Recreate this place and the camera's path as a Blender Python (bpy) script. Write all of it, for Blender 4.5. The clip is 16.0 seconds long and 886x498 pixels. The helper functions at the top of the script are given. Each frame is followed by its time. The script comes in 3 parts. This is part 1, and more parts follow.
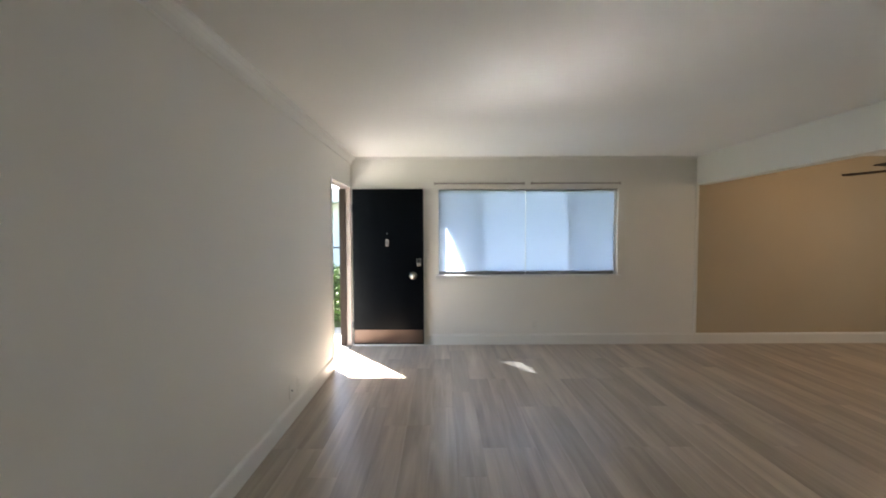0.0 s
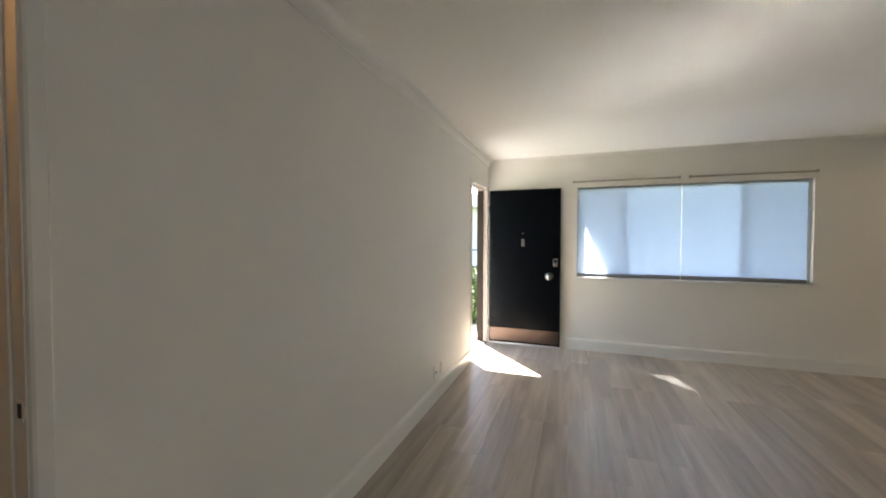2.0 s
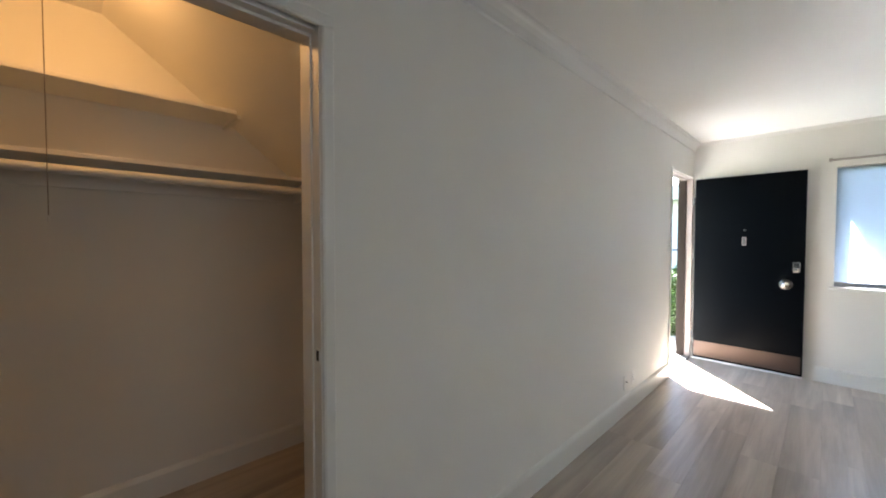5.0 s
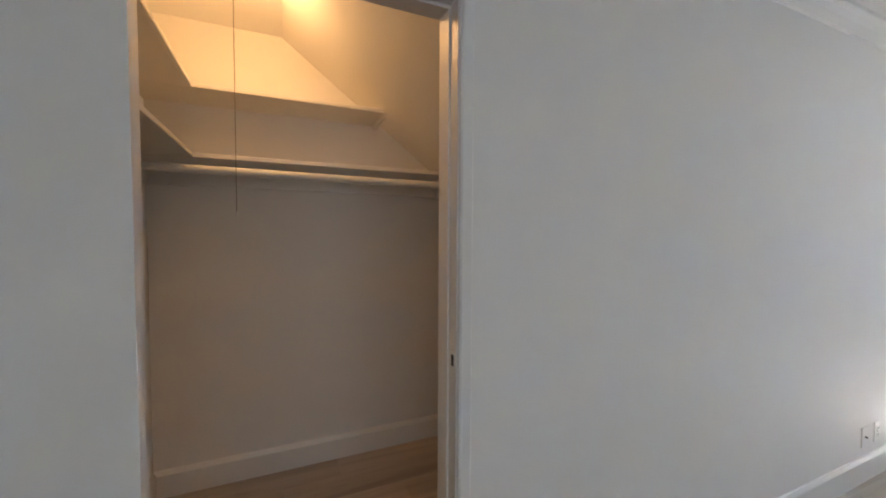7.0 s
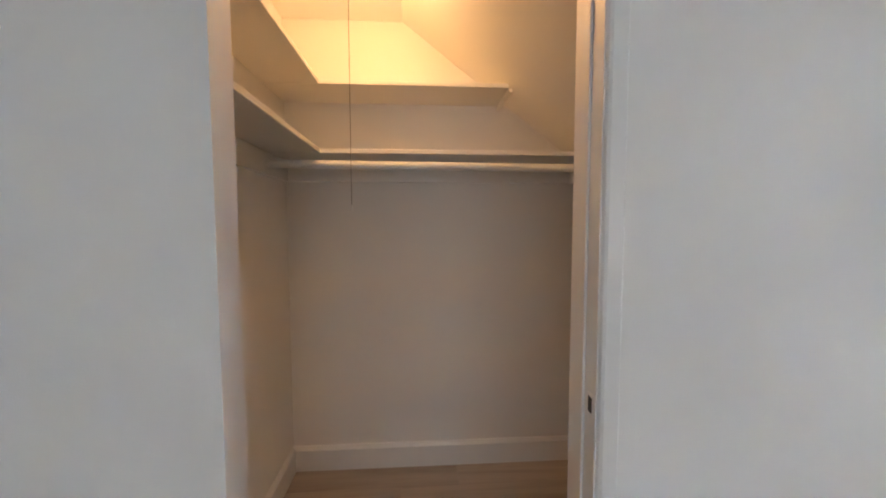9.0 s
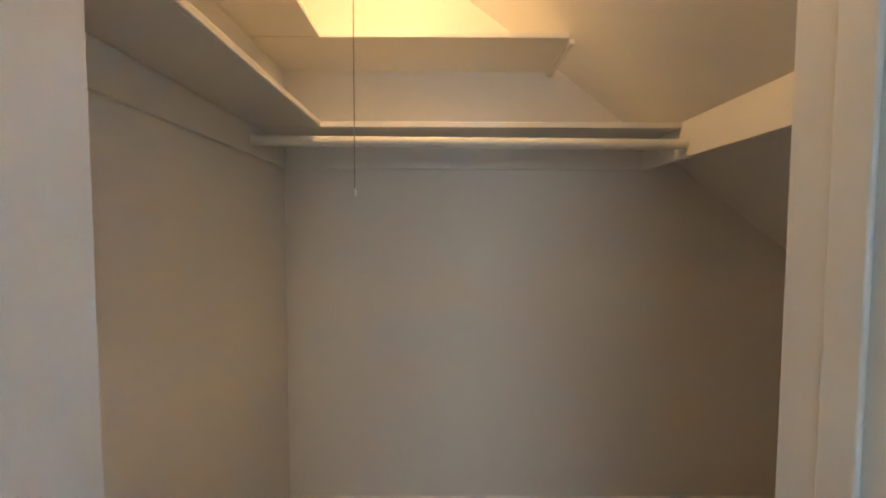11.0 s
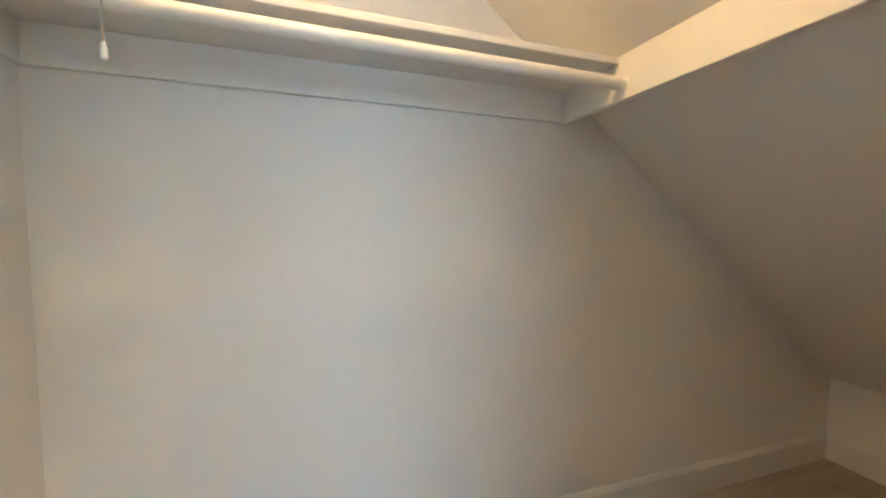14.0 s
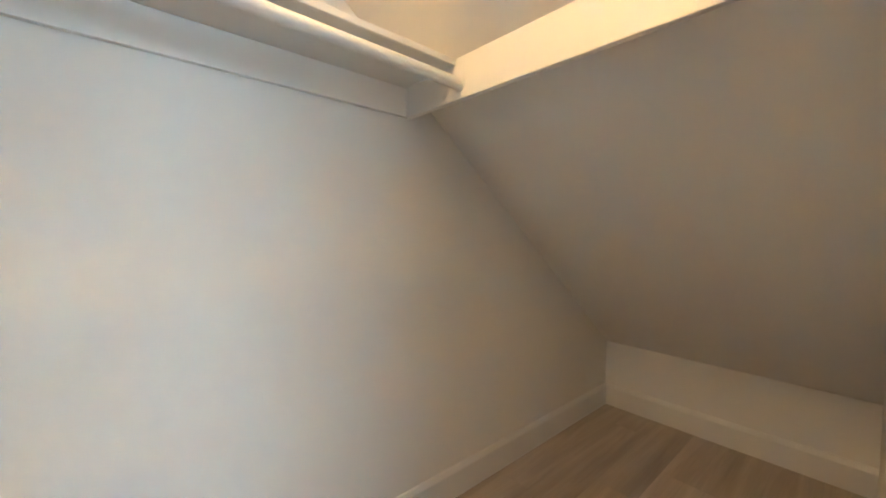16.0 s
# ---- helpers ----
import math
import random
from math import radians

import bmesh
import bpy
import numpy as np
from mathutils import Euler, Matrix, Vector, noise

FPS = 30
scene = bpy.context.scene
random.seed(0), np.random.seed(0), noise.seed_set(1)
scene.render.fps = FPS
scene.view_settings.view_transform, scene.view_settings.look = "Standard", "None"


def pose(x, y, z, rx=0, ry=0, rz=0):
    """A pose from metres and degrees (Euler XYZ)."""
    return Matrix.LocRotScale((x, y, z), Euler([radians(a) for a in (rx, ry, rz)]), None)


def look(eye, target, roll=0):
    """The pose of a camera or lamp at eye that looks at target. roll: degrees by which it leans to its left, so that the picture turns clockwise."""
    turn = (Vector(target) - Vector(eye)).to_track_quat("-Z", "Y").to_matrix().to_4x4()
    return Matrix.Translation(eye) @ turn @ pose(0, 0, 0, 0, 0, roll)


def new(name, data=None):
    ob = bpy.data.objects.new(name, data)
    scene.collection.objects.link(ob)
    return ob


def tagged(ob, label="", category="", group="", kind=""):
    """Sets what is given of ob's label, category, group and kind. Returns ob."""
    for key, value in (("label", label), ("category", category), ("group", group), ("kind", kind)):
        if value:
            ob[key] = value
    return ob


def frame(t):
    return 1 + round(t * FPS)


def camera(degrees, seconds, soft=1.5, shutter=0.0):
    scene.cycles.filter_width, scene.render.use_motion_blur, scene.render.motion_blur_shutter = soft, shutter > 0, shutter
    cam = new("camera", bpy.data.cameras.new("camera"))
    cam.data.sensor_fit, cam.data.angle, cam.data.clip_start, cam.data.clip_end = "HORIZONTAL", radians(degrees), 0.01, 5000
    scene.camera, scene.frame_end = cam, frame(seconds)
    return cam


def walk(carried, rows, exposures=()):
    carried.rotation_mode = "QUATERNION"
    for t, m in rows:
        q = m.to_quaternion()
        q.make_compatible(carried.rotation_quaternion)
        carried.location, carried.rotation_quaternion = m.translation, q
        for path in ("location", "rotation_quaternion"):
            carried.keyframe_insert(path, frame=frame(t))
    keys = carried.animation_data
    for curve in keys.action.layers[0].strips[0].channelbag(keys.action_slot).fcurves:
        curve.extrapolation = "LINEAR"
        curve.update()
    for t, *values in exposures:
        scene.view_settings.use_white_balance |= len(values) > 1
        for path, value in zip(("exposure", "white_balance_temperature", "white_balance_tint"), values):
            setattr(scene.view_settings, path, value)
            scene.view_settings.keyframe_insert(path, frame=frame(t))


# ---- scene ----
cam = camera(99.4, 16.0, soft=1.9)
EXPOSURES = [
    (0.0, 4.55, 6600, 11), (3.0, 4.78, 6900, 10), (5.5, 5.05, 5950, 11), (6.5, 5.3, 5750, 12), (9.0, 5.93, 5750, 14),
    (11.3, 6.2, 5150, 1), (12.5, 7.1, 4650, -2), (14.0, 7.27, 4650, -2), (16.0, 7.5, 4650, -2),
]
PATH = [
    (0, (1.176, 1.08, 1.466), (1.185, 3.078, 1.385), -0.2),
    (0.5, (1.169, 1.045, 1.412), (0.992, 3.036, 1.355), 0.0),
    (1, (1.156, 1.009, 1.384), (0.815, 2.979, 1.337), -0.2),
    (1.5, (1.147, 0.976, 1.39), (0.647, 2.912, 1.339), 0.0),
    (2, (1.135, 0.963, 1.393), (0.466, 2.847, 1.342), 0.1),
    (2.5, (1.124, 0.956, 1.39), (0.312, 2.783, 1.344), -0.0),
    (3, (1.128, 0.948, 1.39), (0.178, 2.708, 1.344), -0.1),
    (5.5, (1.072, 0.882, 1.38), (-0.464, 2.161, 1.317), 0.2),
    (6, (1.051, 0.882, 1.378), (-0.586, 2.029, 1.308), 0.3),
    (6.5, (1.016, 0.905, 1.377), (-0.715, 1.902, 1.293), 0.2),
    (7, (0.939, 0.972, 1.374), (-0.891, 1.774, 1.292), 0.3),
    (7.5, (0.866, 1.012, 1.376), (-1.036, 1.619, 1.280), 0.1),
    (8, (0.822, 1.040, 1.384), (-1.128, 1.461, 1.264), 0.0),
    (8.5, (0.783, 1.060, 1.382), (-1.194, 1.340, 1.254), 0.5),
    (9, (0.709, 1.072, 1.381), (-1.282, 1.206, 1.253), -0.1),
    (11.3, (0.221, 1.056, 1.341), (-1.775, 1.042, 1.228), 0.2),
    (11.5, (0.188, 1.064, 1.352), (-1.804, 1.021, 1.209), 0.1),
    (12, (0.05, 1.071, 1.312), (-1.944, 0.979, 1.191), 0.1),
    (12.5, (-0.046, 1.046, 1.29), (-2.042, 1.056, 1.169), 0.0),
    (13, (-0.096, 1.05, 1.276), (-2.085, 1.21, 1.145), 0.0),
    (13.5, (-0.142, 1.049, 1.255), (-2.101, 1.437, 1.134), -0.1),
    (14, (-0.155, 1.077, 1.241), (-2.054, 1.689, 1.1), 0.7),
    (14.5, (-0.201, 1.092, 1.228), (-1.994, 1.966, 1.086), 1.0),
    (15, (-0.243, 1.081, 1.216), (-1.91, 2.18, 1.098), 0.0),
    (15.5, (-0.194, 1.11, 1.217), (-1.806, 2.285, 1.081), 0.2),
    (16, (-0.195, 1.087, 1.189), (-1.697, 2.405, 1.092), 0.8),
]
walk(cam, [(t, look(eye, target, roll)) for t, eye, target, roll in PATH], EXPOSURES)


# ---- light ----
SUN_TRAVEL = Vector((0.66, -0.75, -1.07))
scene.cycles.blur_glossy = 0.1
world = bpy.data.worlds.new("sky")
scene.world = world
world.use_nodes = True
wn = world.node_tree.nodes
sky = wn.new("ShaderNodeTexSky")
sky.sky_type = "NISHITA"
sky.sun_disc = False
sky.sun_elevation = radians(47)
sky.sun_rotation = radians(-41)
world.node_tree.links.new(sky.outputs[0], wn["Background"].inputs[0])
wn["Background"].inputs[1].default_value = 0.06

sun = new("sun", bpy.data.lights.new("sun", "SUN"))
sun.data.energy, sun.data.angle, sun.data.color = 5.0, radians(0.53), (1.0, 0.975, 0.935)
sun.matrix_world = look((0, 0, 0), SUN_TRAVEL)

def window_lamp(name, width, height, at, target, energy, colour):
    """An area lamp standing in for daylight at a window beyond the view."""
    ob = new(name, bpy.data.lights.new(name, "AREA"))
    ob.data.shape, ob.data.size, ob.data.size_y = "RECTANGLE", width, height
    ob.data.energy, ob.data.color = energy, colour
    ob.matrix_world = look(at, target)


# The first is a fill lamp for the west wall; its window is added.
window_lamp("room_fill_light", 3.2, 1.2, (4.505, 0.5, 1.5), (0, 0.5, 1.5), 0.40, (0.94, 0.97, 1.0))
window_lamp("dining_window_light", 1.2, 1.1, (7.605, 4.5, 1.5), (4.0, 4.5, 1.5), 0.17, (0.90, 0.96, 1.0))

bulb_light = new("closet_bulb_light", bpy.data.lights.new("closet_bulb_light", "POINT"))
bulb_light.data.energy, bulb_light.data.color, bulb_light.data.shadow_soft_size = 0.085, (1.0, 0.48, 0.15), 0.085
bulb_light.location = (-0.79, 0.88, 2.365)

# Warm fill for the dining side, added at the fan.
fan_fill = new("fan_fill_light", bpy.data.lights.new("fan_fill_light", "POINT"))
fan_fill.data.energy, fan_fill.data.color, fan_fill.data.shadow_soft_size = 0.09, (1.0, 0.70, 0.42), 0.08
fan_fill.location = (5.91, 4.64, 1.90)


# ---- materials ----
def material(name, colour, rough=0.5, metal=0.0, scale=8.0, vary=0.06, grain=180.0, bump=0.05, spec=0.5, gloss=0.06):
    """Paint, plaster, metal: two scales of tone, fine relief and uneven gloss."""
    m = bpy.data.materials.new(name)
    m.use_nodes = True
    n, l = m.node_tree.nodes, m.node_tree.links
    b = n["Principled BSDF"]
    b.inputs["Roughness"].default_value, b.inputs["Metallic"].default_value = rough, metal
    b.inputs["Specular IOR Level"].default_value = spec
    tc = n.new("ShaderNodeTexCoord")
    big, fine = n.new("ShaderNodeTexNoise"), n.new("ShaderNodeTexNoise")
    big.inputs["Scale"].default_value, fine.inputs["Scale"].default_value = scale / 6, grain
    big.inputs["Detail"].default_value, fine.inputs["Detail"].default_value = 4, 3
    for t in (big, fine):
        l.new(tc.outputs["Object"], t.inputs["Vector"])
    ramp = n.new("ShaderNodeMapRange")
    ramp.inputs["From Min"].default_value, ramp.inputs["From Max"].default_value = 0.3, 0.7
    ramp.inputs["To Min"].default_value, ramp.inputs["To Max"].default_value = 1 - vary, 1 + vary
    l.new(big.outputs["Fac"], ramp.inputs["Value"])
    mul = n.new("ShaderNodeVectorMath")
    mul.operation = "SCALE"
    mul.inputs[0].default_value = colour
    l.new(ramp.outputs[0], mul.inputs["Scale"])
    l.new(mul.outputs[0], b.inputs["Base Color"])
    rr = n.new("ShaderNodeMapRange")
    rr.inputs["To Min"].default_value, rr.inputs["To Max"].default_value = max(rough - gloss, 0.02), min(rough + gloss, 1)
    l.new(big.outputs["Fac"], rr.inputs["Value"])
    l.new(rr.outputs[0], b.inputs["Roughness"])
    bp = n.new("ShaderNodeBump")
    bp.inputs["Strength"].default_value, bp.inputs["Distance"].default_value = bump, 0.004
    l.new(fine.outputs["Fac"], bp.inputs["Height"])
    l.new(bp.outputs[0], b.inputs["Normal"])
    return m


def plank_material():
    """Grey-brown oak-look vinyl: tone per plank, long streaks and fine pores along the plank."""
    m = bpy.data.materials.new("plank_vinyl")
    m.use_nodes = True
    n, l = m.node_tree.nodes, m.node_tree.links
    b = n["Principled BSDF"]
    tc, info = n.new("ShaderNodeTexCoord"), n.new("ShaderNodeObjectInfo")
    off = n.new("ShaderNodeMath")
    off.operation = "MULTIPLY"
    off.inputs[1].default_value = 57.0
    l.new(info.outputs["Random"], off.inputs[0])
    add = n.new("ShaderNodeVectorMath")
    add.operation = "ADD"
    l.new(tc.outputs["Object"], add.inputs[0])
    l.new(off.outputs[0], add.inputs[1])
    mp1, mp2 = n.new("ShaderNodeMapping"), n.new("ShaderNodeMapping")
    mp1.inputs["Scale"].default_value, mp2.inputs["Scale"].default_value = (7, 0.55, 1), (60, 2.0, 1)
    n1, n2 = n.new("ShaderNodeTexNoise"), n.new("ShaderNodeTexNoise")
    n1.inputs["Scale"].default_value, n2.inputs["Scale"].default_value = 1.6, 2.2
    n1.inputs["Detail"].default_value, n2.inputs["Detail"].default_value = 5, 4
    n1.inputs["Distortion"].default_value = 0.6
    for mp, t in ((mp1, n1), (mp2, n2)):
        l.new(add.outputs[0], mp.inputs["Vector"])
        l.new(mp.outputs[0], t.inputs["Vector"])
    mix = n.new("ShaderNodeMath")
    mix.operation = "MULTIPLY_ADD"
    mix.inputs[1].default_value = 0.22
    l.new(n2.outputs["Fac"], mix.inputs[0])
    l.new(n1.outputs["Fac"], mix.inputs[2])
    cr = n.new("ShaderNodeValToRGB")
    e = cr.color_ramp.elements
    e[0].position, e[0].color = 0.12, (0.165, 0.130, 0.100, 1)
    e[1].position, e[1].color = 0.98, (0.60, 0.52, 0.43, 1)
    mid = e.new(0.56)
    mid.color = (0.385, 0.32, 0.258, 1)
    l.new(mix.outputs[0], cr.inputs["Fac"])
    tone = n.new("ShaderNodeMapRange")
    tone.inputs["To Min"].default_value, tone.inputs["To Max"].default_value = 0.82, 1.18
    l.new(info.outputs["Random"], tone.inputs["Value"])
    mul = n.new("ShaderNodeVectorMath")
    mul.operation = "SCALE"
    l.new(cr.outputs["Color"], mul.inputs[0])
    l.new(tone.outputs[0], mul.inputs["Scale"])
    l.new(mul.outputs[0], b.inputs["Base Color"])
    rr = n.new("ShaderNodeMapRange")
    rr.inputs["To Min"].default_value, rr.inputs["To Max"].default_value = 0.31, 0.40
    b.inputs["Specular IOR Level"].default_value = 1.0
    l.new(n1.outputs["Fac"], rr.inputs["Value"])
    l.new(rr.outputs[0], b.inputs["Roughness"])
    bp = n.new("ShaderNodeBump")
    bp.inputs["Strength"].default_value, bp.inputs["Distance"].default_value = 0.12, 0.001
    l.new(n2.outputs["Fac"], bp.inputs["Height"])
    l.new(bp.outputs[0], b.inputs["Normal"])
    return m


def shade_material():
    """Open-weave white solar fabric: part see-through, part scattering."""
    m = bpy.data.materials.new("solar_fabric")
    m.use_nodes = True
    n, l = m.node_tree.nodes, m.node_tree.links
    out = n["Material Output"]
    n.remove(n["Principled BSDF"])
    tr, tl, df = n.new("ShaderNodeBsdfTransparent"), n.new("ShaderNodeBsdfTranslucent"), n.new("ShaderNodeBsdfDiffuse")
    tr.inputs[0].default_value = (0.70, 0.83, 0.95, 1)
    tl.inputs[0].default_value = (0.315, 0.40, 0.52, 1)
    df.inputs[0].default_value = (0.75, 0.76, 0.76, 1)
    tc, wv = n.new("ShaderNodeTexCoord"), n.new("ShaderNodeTexNoise")
    mp = n.new("ShaderNodeMapping")
    mp.inputs["Scale"].default_value = (160, 1, 6)
    wv.inputs["Scale"].default_value = 3
    l.new(tc.outputs["Object"], mp.inputs["Vector"])
    l.new(mp.outputs[0], wv.inputs["Vector"])
    fr = n.new("ShaderNodeMapRange")
    fr.inputs["To Min"].default_value, fr.inputs["To Max"].default_value = 0.075, 0.095
    l.new(wv.outputs["Fac"], fr.inputs["Value"])
    m1, m2 = n.new("ShaderNodeMixShader"), n.new("ShaderNodeMixShader")
    m1.inputs[0].default_value = 0.22
    l.new(tl.outputs[0], m1.inputs[1])
    l.new(df.outputs[0], m1.inputs[2])
    l.new(fr.outputs[0], m2.inputs[0])
    l.new(m1.outputs[0], m2.inputs[1])
    l.new(tr.outputs[0], m2.inputs[2])
    l.new(m2.outputs[0], out.inputs["Surface"])
    return m


def screen_material():
    """Fine insect mesh: mostly open, the wires grey."""
    m = bpy.data.materials.new("insect_mesh")
    m.use_nodes = True
    n, l = m.node_tree.nodes, m.node_tree.links
    tr, mix = n.new("ShaderNodeBsdfTransparent"), n.new("ShaderNodeMixShader")
    n["Principled BSDF"].inputs["Base Color"].default_value = (0.10, 0.10, 0.11, 1)
    mix.inputs[0].default_value = 0.15
    l.new(tr.outputs[0], mix.inputs[1])
    l.new(n["Principled BSDF"].outputs[0], mix.inputs[2])
    l.new(mix.outputs[0], n["Material Output"].inputs["Surface"])
    return m


def linen_material():
    """Cream linen that lets a soft warm daylight through."""
    m = bpy.data.materials.new("cream_linen")
    m.use_nodes = True
    n, l = m.node_tree.nodes, m.node_tree.links
    n.remove(n["Principled BSDF"])
    tl, tc, wv, cr = n.new("ShaderNodeBsdfTranslucent"), n.new("ShaderNodeTexCoord"), n.new("ShaderNodeTexNoise"), n.new("ShaderNodeValToRGB")
    wv.inputs["Scale"].default_value = 220
    cr.color_ramp.elements[0].color, cr.color_ramp.elements[1].color = (0.50, 0.45, 0.38, 1), (0.55, 0.50, 0.42, 1)
    l.new(tc.outputs["Object"], wv.inputs["Vector"])
    l.new(wv.outputs["Fac"], cr.inputs["Fac"])
    l.new(cr.outputs[0], tl.inputs[0])
    l.new(tl.outputs[0], n["Material Output"].inputs["Surface"])
    return m


def glass_material():
    m = bpy.data.materials.new("clear_glass")
    m.use_nodes = True
    b = m.node_tree.nodes["Principled BSDF"]
    b.inputs["Transmission Weight"].default_value, b.inputs["Roughness"].default_value, b.inputs["IOR"].default_value = 1.0, 0.0, 1.45
    return m


def glow_material(name, colour, strength):
    m = bpy.data.materials.new(name)
    m.use_nodes = True
    b = m.node_tree.nodes["Principled BSDF"]
    b.inputs["Base Color"].default_value = (0.9, 0.88, 0.82, 1)
    b.inputs["Emission Color"].default_value = (*colour, 1)
    b.inputs["Emission Strength"].default_value = strength
    return m


def leaf_material():
    return material("hedge_leaf", (0.034, 0.066, 0.010), 0.6, scale=40, vary=0.35, spec=0.2)


WALL = material("wall_paint", (0.77, 0.755, 0.715), 0.62, scale=5, vary=0.025, grain=260, bump=0.10)
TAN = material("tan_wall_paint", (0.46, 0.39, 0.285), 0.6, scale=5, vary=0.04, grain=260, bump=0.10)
# Entry frame's shade and warm bounce put into its colour; the beige plate shares it.
ENTRY = material("entry_frame_shade_tone", (0.36, 0.295, 0.27), 0.4, scale=9, vary=0.04, grain=90, bump=0.05)
CEIL = material("ceiling_paint", (0.86, 0.85, 0.82), 0.75, scale=5, vary=0.025, grain=200, bump=0.12)
TRIM = material("trim_paint", (0.75, 0.74, 0.71), 0.32, scale=9, vary=0.03, grain=90, bump=0.05)
SHELF = material("shelf_paint", (0.76, 0.745, 0.70), 0.40, scale=9, vary=0.03, grain=120, bump=0.05)
DOOR = material("door_paint", (0.0020, 0.0028, 0.0042), 0.30, scale=10, vary=0.15, grain=120, bump=0.02, spec=0.09, gloss=0.02)
BRONZE = material("kick_plate_metal", (0.13, 0.095, 0.08), 0.38, 1.0, scale=14, vary=0.12, grain=300, bump=0.06)
CHROME = material("bright_nickel", (0.55, 0.54, 0.52), 0.22, 1.0, scale=30, vary=0.05)
DARKMETAL = material("aged_nickel", (0.13, 0.125, 0.12), 0.25, 1.0, scale=30, vary=0.08)
NICKEL = material("satin_nickel", (0.21, 0.205, 0.195), 0.28, 1.0, scale=30, vary=0.05)
PLASTIC = material("white_plastic", (0.74, 0.73, 0.69), 0.35, scale=30, vary=0.02)
SLOT = material("dark_slot", (0.02, 0.02, 0.02), 0.6, scale=30, vary=0.05)
ALU = material("white_window_frame", (0.72, 0.74, 0.76), 0.4, scale=20, vary=0.03)
HEM = material("hem_bar_grey", (0.22, 0.22, 0.23), 0.45, scale=20, vary=0.06)
HEADRAIL = material("headrail_grey", (0.40, 0.37, 0.34), 0.45, 0.1, scale=20, vary=0.06)
FAN = material("fan_blade_wood", (0.010, 0.006, 0.004), 0.6, scale=18, vary=0.2, spec=0.1)
CORD = material("pull_cord", (0.30, 0.27, 0.22), 0.8, scale=60, vary=0.1)
SUB = material("subfloor", (0.10, 0.08, 0.065), 0.8, scale=10, vary=0.1)
STUCCO = material("stucco", (0.52, 0.53, 0.49), 0.85, scale=6, vary=0.06, grain=60, bump=0.4)
FASCIA = material("fascia_paint", (0.50, 0.49, 0.44), 0.55, scale=6, vary=0.04)
BROWN = material("brown_post_paint", (0.030, 0.020, 0.015), 0.6, scale=12, vary=0.12, spec=0.15)
ROOF = material("roof_felt", (0.20, 0.19, 0.18), 0.9, scale=5, vary=0.12)
CONCRETE = material("concrete", (0.23, 0.222, 0.21), 0.85, scale=3, vary=0.10, grain=70, bump=0.25)
LAWN = material("lawn", (0.050, 0.062, 0.028), 0.9, scale=8, vary=0.3, grain=40, bump=0.6, spec=0.1)
DARKGLASS = material("far_window_glass", (0.04, 0.045, 0.05), 0.08, scale=2, vary=0.1)
BLINDGLASS = material("blind_behind_glass", (0.30, 0.32, 0.34), 0.12, scale=2, vary=0.1)
SILL = material("worn_threshold", (0.22, 0.205, 0.19), 0.75, scale=14, vary=0.15, grain=200, bump=0.08, spec=0.2)
RAIL = material("rail_paint", (0.06, 0.06, 0.06), 0.5, scale=10, vary=0.1)
TWIG = material("hedge_twig", (0.07, 0.05, 0.03), 0.8, scale=20, vary=0.2)
PLANK, FABRIC, GLASS = plank_material(), shade_material(), glass_material()
LEAF, LINEN, SCREEN = leaf_material(), linen_material(), screen_material()
BULB = glow_material("lit_bulb", (1.0, 0.52, 0.18), 1.5)
# Glow of the globe added under the fan.
GLOBE = glow_material("added_globe_glow", (1.0, 0.62, 0.30), 1.6)


# ---- mesh helpers ----
def box(bm, x0, x1, y0, y1, z0, z1, bevel=0.0):
    """A box from corner to corner, with its edges rounded where bevel is given."""
    r = bmesh.ops.create_cube(bm, size=1.0)
    vs = r["verts"]
    bmesh.ops.transform(bm, matrix=Matrix.Translation(((x0 + x1) / 2, (y0 + y1) / 2, (z0 + z1) / 2)) @ Matrix.Diagonal((x1 - x0, y1 - y0, z1 - z0, 1)), verts=vs)
    if bevel:
        es = list({e for v in vs for e in v.link_edges})
        bmesh.ops.bevel(bm, geom=es, offset=bevel, segments=2, affect="EDGES", profile=0.5)


def rod(bm, a, b, r, r2=None, seg=16):
    """A round bar from a to b."""
    a, b = Vector(a), Vector(b)
    q = (b - a).to_track_quat("Z", "Y").to_matrix().to_4x4()
    m = Matrix.Translation((a + b) / 2) @ q
    bmesh.ops.create_cone(bm, cap_ends=True, segments=seg, radius1=r, radius2=r if r2 is None else r2, depth=(b - a).length, matrix=m)


def lathe(bm, profile, m, seg=24):
    """A turned body: (radius, height) pairs spun about the z axis of the pose m."""
    rings = []
    for r, h in profile:
        rings.append([bm.verts.new(m @ Vector((r * math.cos(2 * math.pi * i / seg), r * math.sin(2 * math.pi * i / seg), h))) for i in range(seg)])
    for a, b in zip(rings, rings[1:]):
        for i in range(seg):
            bm.faces.new((a[i], a[(i + 1) % seg], b[(i + 1) % seg], b[i]))
    bm.faces.new(rings[0][::-1])
    bm.faces.new(rings[-1])


def sweep(bm, profile, a, b, out, up=(0, 0, 1)):
    """A moulding from a to b; profile holds (out, up) pairs."""
    a, b, out, up = Vector(a), Vector(b), Vector(out), Vector(up)
    ends = [[bm.verts.new(p + out * u + up * v) for u, v in profile] for p in (a, b)]
    k = len(profile)
    for i in range(k):
        bm.faces.new((ends[0][i], ends[0][(i + 1) % k], ends[1][(i + 1) % k], ends[1][i]))
    bm.faces.new(ends[0][::-1])
    bm.faces.new(ends[1])
    bmesh.ops.recalc_face_normals(bm, faces=bm.faces)


